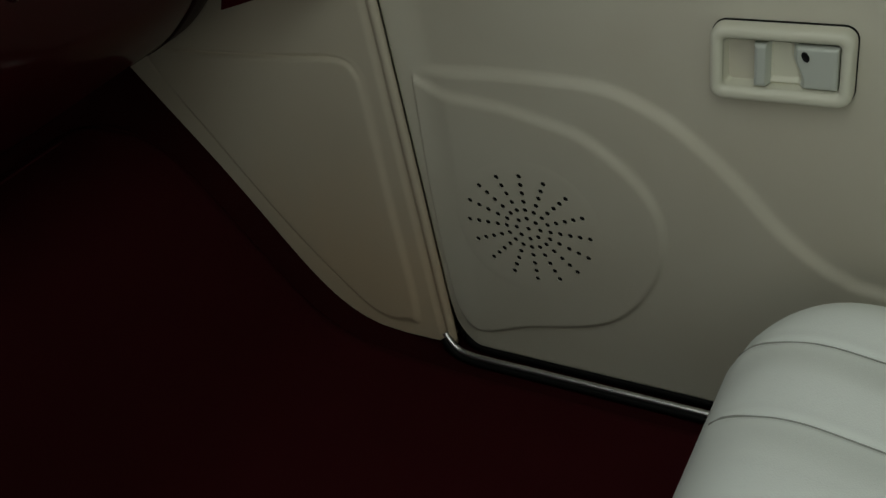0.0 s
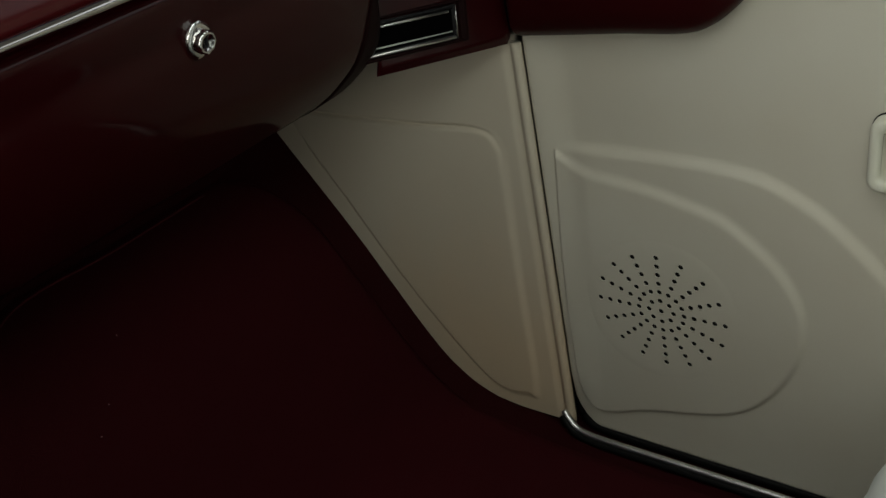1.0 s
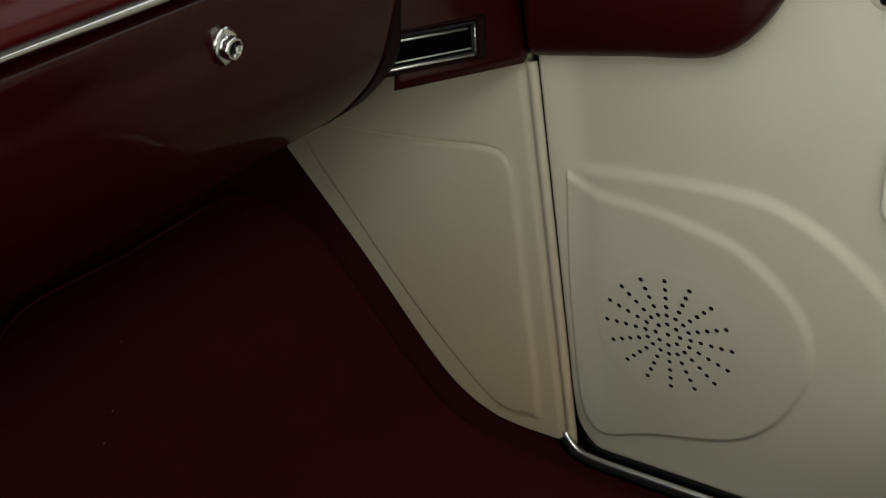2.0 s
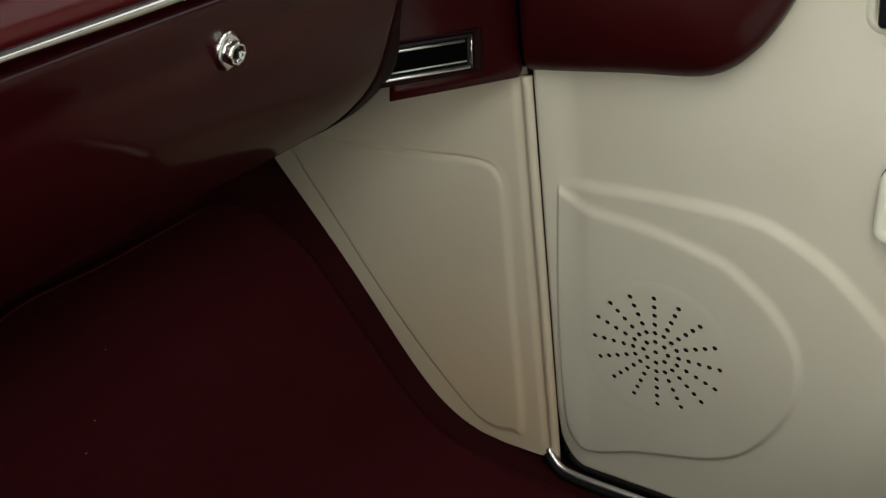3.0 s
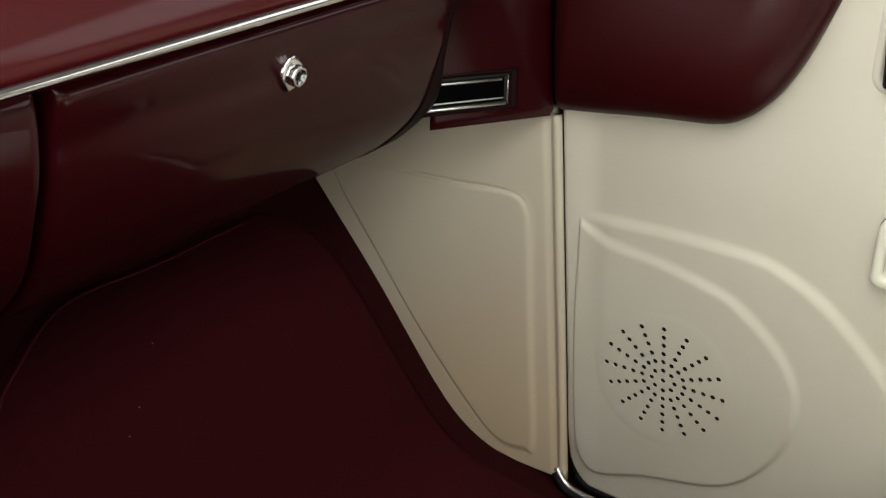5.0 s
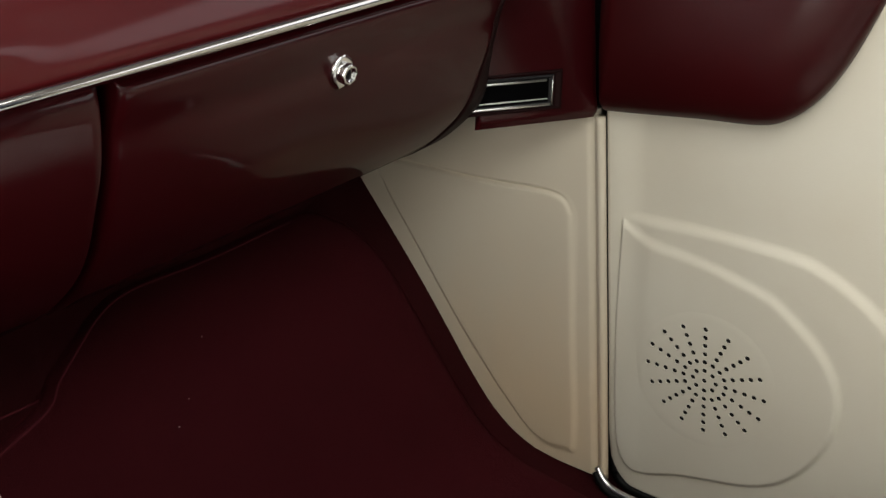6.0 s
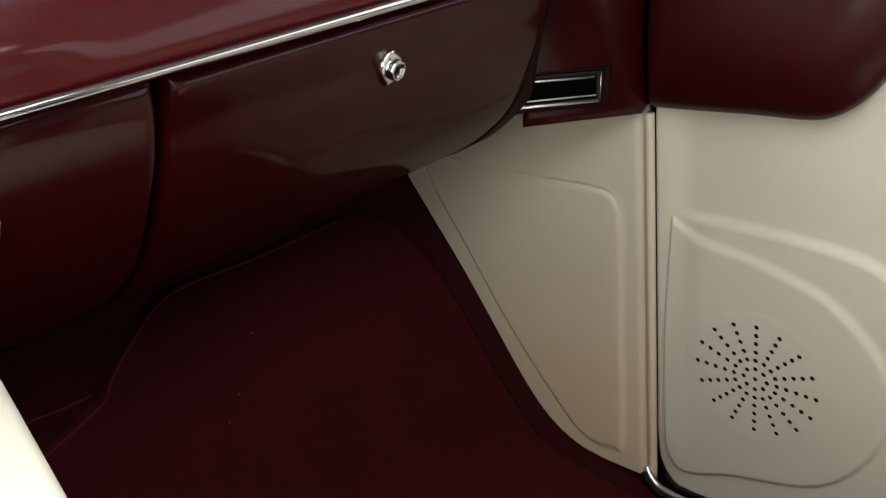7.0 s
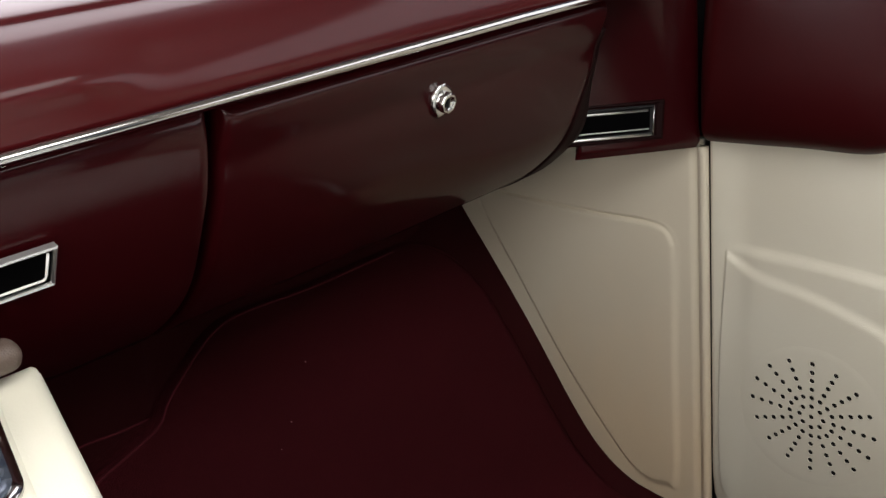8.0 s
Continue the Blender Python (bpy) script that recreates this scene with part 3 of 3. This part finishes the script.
def vent(name, m, w, h, parent):
    """A plated frame with a flush black face for its dark hollow and a thin white rim, from its lower right corner
    along -X and +Z of m.
    """
    t = 0.0022
    lp = lambda dx, dz, d: vent_loop(m, w, h, dx, dz, d)
    fr = part(name, loft([lp(0, 0, 0.002), lp(0, 0, -0.0022), lp(t * 0.4, t * 0.4, -0.003), lp(t, t, -0.0022), lp(t * 1.2, t * 1.2, 0.0005)]), M_trim, parent, "chrome-edged air vent", smooth=False)
    part("box", loft([lp(t * 1.1, t * 1.1, -0.0008), lp(t * 1.6, t * 1.6, -0.0006)], cap_last=True), M_vent, fr, "flush black face for the vent's dark hollow", smooth=False)
    i = 0.0055
    part("inner_rim", tube([m @ Vector(p) for p in ((-w + i, -0.0016, i), (-i - 0.002, -0.0016, i), (-i - 0.0006, -0.0016, i + 0.001), (-i, -0.0016, i + 0.003), (-i, -0.0016, h - i * 0.7))], 0.0008, 8), M_white, fr, "thin white rim")
    return fr


def slot_vent(name, m, w, h, parent):
    """A black slot with a bright bar above and below it, a dull slat, and a burgundy lip round it, darkened as recess
    shade.
    """
    lp = lambda dx, dz, d: vent_loop(m, w, h, dx, dz, d)
    fr = part(name, loft([lp(-0.0005, -0.0005, 0.003), lp(-0.0005, -0.0005, -0.0020), lp(0.0012, 0.0012, -0.0026), lp(0.0028, 0.0028, -0.0014), lp(0.004, 0.004, -0.0004)]), M_black, parent, "black slot air vent with chrome bars", smooth=False)
    part("box", loft([lp(0.0035, 0.0035, -0.0006), lp(0.006, 0.006, -0.0005)], cap_last=True), M_vent, fr, "flush black face for the vent's dark hollow", smooth=False)
    part("lower_bar", bar(m, (0.0028, 0.0016), (w, 0.0016), 0.0015, -0.0026), M_trim, fr, "chrome bar")
    part("upper_bar", bar(m, (0.0075, h - 0.0046), (w, h - 0.0046), 0.0012, -0.0018), M_trim, fr, "chrome bar")
    part("end_bar", bar(m, (0.0012, 0.0016), (0.0004, h - 0.0008), 0.0010, -0.0024), M_brushed, fr, "satin end bar")
    part("slat", bar(m, (0.005, 0.0068), (w, 0.0068), 0.0007, -0.0010), M_lever, fr, "dull grey slat")
    # Recess shade is put into this lip's colour.
    part("lip", loft([lp(-0.0120, -0.0050, 0.0030), lp(-0.0110, -0.0042, -0.0016), lp(-0.0085, -0.0026, -0.0022), lp(-0.0040, -0.0012, -0.0010), lp(-0.0008, -0.0004, 0.0030)]), M_shade_edge, fr, "burgundy lip darkened for the shade of the recess", smooth=False)
    return fr


def on_corner(x, z, lift=0.001):
    at = lambda x, z: Vector((x, corner_surf(x, z), z))
    a = (at(x + 0.003, z - 0.0001) - at(x - 0.003, z + 0.0001)).normalized()
    b = (at(x, z + 0.003) - at(x, z - 0.003)).normalized()
    n = b.cross(a).normalized()
    if n.y > 0:
        n = -n
    m = Matrix((a, -n, a.cross(-n) if a.cross(-n).z > 0 else -a.cross(-n))).transposed().to_4x4()
    m.translation = at(x, z) + n * lift
    return m


slot_vent("end_vent", on_corner(-0.054, 0.4377), 0.100, 0.030, dash)

# a dark strip for the shadowed gap between the glove box end and the corner panel
def rim_at(u, v):
    z = 0.389 + 0.17 * v
    y = float(np.interp(z, LOW[8:, 1][::-1], LOW[8:, 0][::-1]))
    w = 0.0230 * ramp(v, -0.03, 0.12) * (1 - ramp(v, 0.32, 0.8))
    return (-0.1590 + (0.007 + w) * u, y - 0.0004 + 0.001 * u, z - 0.0006)


part("end_lip", sheet(rim_at, 5, 40, (0, 0.02, 0.004)), M_shade_edge, dash)

# centre vent on the fascia
(fy, fz), (fdy, fdz) = along(LOWF, 0.420)
t_dir = Vector((0, -fdy, -fdz)).normalized()
n_dir = Vector((0, -abs(fdz), -abs(fdy))).normalized()
mv = Matrix((Vector((1, 0, 0)), -n_dir, t_dir)).transposed().to_4x4()
mv.translation = Vector((-0.694, fy, fz - 0.004)) + n_dir * 0.003
vent("centre_vent", mv, 0.11, 0.028, dash)

# glove box lock
LX, LV = -0.3670, 0.357
(ly, lz), (ldy, ldz) = along(LOW, LV)
lt = Vector((0, ldy, ldz)).normalized()
lt = -lt if lt.z < 0 else lt
ml = Matrix((Vector((1, 0, 0)), lt, Vector((1, 0, 0)).cross(lt))).transposed().to_4x4()
if (ml.to_3x3() @ Vector((0, 0, 1))).y > 0:
    ml = ml @ Matrix.Rotation(math.pi, 4, "X")
ml.translation = Vector((LX, ly, lz)) + ml.to_3x3() @ Vector((0, 0, 0.0008))


def disc(radius_fn, steps, n=28):
    return loft([[ml @ Vector((r * radius_fn(a) * math.cos(a), r * radius_fn(a) * math.sin(a), h)) for a in np.linspace(0, 2 * math.pi, n, endpoint=False)] for r, h in steps], cap_last=True)


lobes = lambda a: 1 + 0.16 * max(0, math.cos(a - 1.75)) ** 8 + 0.14 * max(0, math.cos(a + 1.9)) ** 8
lock = part("lock_escutcheon", disc(lobes, ((0.0120, -0.002), (0.0122, 0.001), (0.0112, 0.0022), (0.009, 0.0026))), M_chrome, dash, "chrome glove box lock plate")
part("barrel", disc(lambda a: 1 + 0.05 * math.cos(8 * a), ((0.0080, 0.002), (0.0082, 0.0075), (0.0076, 0.0088), (0.0058, 0.0090), (0.0052, 0.0078))), M_chrome, lock, "chrome lock barrel")
part("keyhole", loft([[ml @ Vector((0.0009 * a, 0.0032 * b, h)) for a, b in ((1, 1), (-1, 1), (-1, -1), (1, -1))] for h in (0.0076, 0.0084)], cap_last=True), M_black, lock, "dark keyhole", smooth=False)

# the dashboard wraps round its end, further from the seats mid-car; scaled about the camera to fit its view
def wrapped(p):
    c = Vector((-0.93, -0.41, 0.75))
    away = 0.05 * ramp(-p.x, 0.11, 0.40)
    under = 0.05 * ramp(-p.x, 0.17, 0.38) * (1 - ramp(p.z, 0.37, 0.51))
    return c + (p - c) * float(1 + away + under)


for ob in dash.children_recursive:
    for v in ob.data.vertices:
        v.co = wrapped(v.co)

# ---- centre console ----
con = thing("centre_console", "cream leather centre console climbing to the dashboard", "console")


def con_z(y):
    return 0.470 - 0.10 * max(0, -0.15 - y)


def con_x(y):
    return -0.7245 + (max(y, -0.17) - 0.038) * 0.345


def con_strip(inner, width, y0, y1, lift, soft):
    def f(u, v):
        y = y0 + (y1 - y0) * v
        d = min(u * width, (1 - u) * width, (y1 - y))
        return (con_x(y) - inner - width * u, y, con_z(y) + lift - soft * (1 - math.sqrt(max(0, 1 - (1 - min(1, max(0, d) / soft)) ** 2))))
    return f


part("top", sheet(con_strip(0, 0.17, -0.60, 0.053, 0, 0.010), 60, 120, (0, 0, -0.05)), M_console, con)
part("inset_panel", sheet(con_strip(0.0285, 0.113, -0.35, 0.0520, 0.002, 0.002), 40, 90, (0, 0, -0.004)), M_console, con)
def ashtray_at(inner, lift):
    def f(u, v):
        y = -0.072 + inner + (0.082 - 2 * inner) * v
        r = 0.014
        k = r - math.sqrt(max(0, r * r - max(0, r - (y - (-0.072 + inner))) ** 2))
        x0, x1 = con_x(y) - 0.032 - inner - k, con_x(y) - 0.125
        return (x0 + (x1 - x0) * u, y, con_z(y) + lift)
    return f


tray = part("switch_plate", sheet(ashtray_at(0, 0.005), 16, 40, (0, 0, -0.004)), M_brushed, con, "silver-rimmed switch plate")
part("face", sheet(ashtray_at(0.0045, 0.0062), 16, 40, (0, 0, -0.003)), M_plate, tray, "dark blue-grey mottled face")
part("base", box(-0.89, -0.82, -0.59, 0.02, -0.04, 0.43, 0.01), M_pad, con, "burgundy console base")
cap = box(-0.075, 0.075, -0.0095, 0.0095, -0.0085, 0.0085, 0.0080, 6)
bmesh.ops.transform(cap, matrix=pose(-0.812, 0.036, 0.4868, 12, 0, 0), verts=cap.verts)
part("cap", cap, M_brown, con, "brown leather cap")
for y in (-0.106, -0.27):
    c = Vector((con_x(y) - 0.038, y, con_z(y) + 0.002))
    part("screw", loft([[c + Vector((r * math.cos(a), r * math.sin(a), h)) for a in np.linspace(0, 6.283, 14, endpoint=False)] for r, h in ((0.0036, 0.0), (0.0034, 0.0014), (0.002, 0.002))], cap_last=True), M_chrome, con, "domed chrome screw")

# ---- passenger seat ----
seat = thing("passenger_seat", "pale cream leather car seat with sewn channels", "seat", (-0.339, -0.601, -0.012))


HW, SY0, SY1, SR = 0.262, -0.34, 0.262, 0.105
SEAMS = (-0.32, -0.22, -0.12, -0.02, 0.08, 0.165, 0.26, 0.36, 0.46)


def seat_half(y):
    """The seat's half width at y, with rounded front corners."""
    f = SY1 - y
    return HW - (SR - math.sqrt(max(0, SR ** 2 - (SR - f) ** 2))) if f < SR else HW


rim = [(seat_half(y), y) for y in np.linspace(SY0, SY1 - 0.0001, 90)] + [(-seat_half(y), y) for y in np.linspace(SY1 - 0.0001, SY0, 90)]
seat_d = signed(rim)


def cushion_z(x, y):
    """The height of the cushion, with soft channels between its seams."""
    d = max(0.0, float(seat_d((x, y))))
    z = 0.165 + 0.078 * (1 - (1 - min(1, d / 0.095)) ** 2.2) ** 0.5
    xs = x + 0.22 * (SY1 - 0.02 - y) - 0.004 * ramp(d, 0.0, 0.05)
    gap = min(abs(xs - q) for q in SEAMS)
    return z + ramp(d, 0.004, 0.05) * (0.0070 * ramp(gap, 0, 0.045) - 0.0030 * math.exp(-(gap / 0.0030) ** 2) - 0.003)


def cushion_at(u, v):
    y = SY0 + (SY1 - 0.0001 - SY0) * (1 - (1 - v) ** 1.7)
    x = seat_half(y) * (2 * u - 1)
    return (x, y, cushion_z(x, y))


part("cushion", sheet(cushion_at, 300, 130, (0, 0, -0.15)), M_seat, seat)
# Thin grey tubes laid in the seams draw their dark creases.
for q in SEAMS:
    line = [(q - 0.22 * (SY1 - 0.02 - y) + 0.004, y) for y in np.linspace(SY0 + 0.02, SY1 - 0.012, 60)]
    line = [(x, y, cushion_z(x, y) - 0.0002) for x, y in line if seat_half(y) - abs(x) > 0.012]
    if len(line) > 4:
        part("seam", tube(line, 0.0011, 6), M_seam, seat, "grey seam line, darkened for the shade in its crease")
part("piping", tube([(x, y, 0.166) for x, y in rim + rim[:2]], 0.0022, 8), M_seat, seat)
# Backrest out of view, added for reflections in the dashboard.
bm = bmesh.new()
bmesh.ops.create_cube(bm, size=1, matrix=Matrix.LocRotScale((0, -0.40, 0.48), Euler((radians(12), 0, 0)), (0.50, 0.13, 0.66)))
bmesh.ops.bevel(bm, geom=list(bm.edges), offset=0.055, segments=6, profile=0.5, affect="EDGES")
part("backrest", bm, M_seat, seat)
part("seat_base", box(-0.22, 0.22, -0.30, 0.20, -0.01, 0.05, 0.01), M_black, seat, "black seat base")

# Unseen second seat, added so the glossy dashboard has it to reflect.
driver = copy_thing(seat, pose(-1.08, -0.72, -0.012))
tagged(driver, "unseen pale cream leather driver's seat with sewn channels, for reflections")

# ---- lint on the mat ----
bm = bmesh.new()
for x, y, z in ((-0.326, 0.2950, 0.2245), (-0.374, 0.2662, 0.1875), (-0.398, 0.2548, 0.1727)):
    bmesh.ops.create_icosphere(bm, subdivisions=1, radius=0.0007, matrix=Matrix.LocRotScale((x, y, z), Euler((x * 30, z * 20, 0)), (1.6, 0.6, 0.6)))
tagged(part("lint", bm, M_lint), "pale specks of lint on the carpet mat", "lint", kind="stuff")
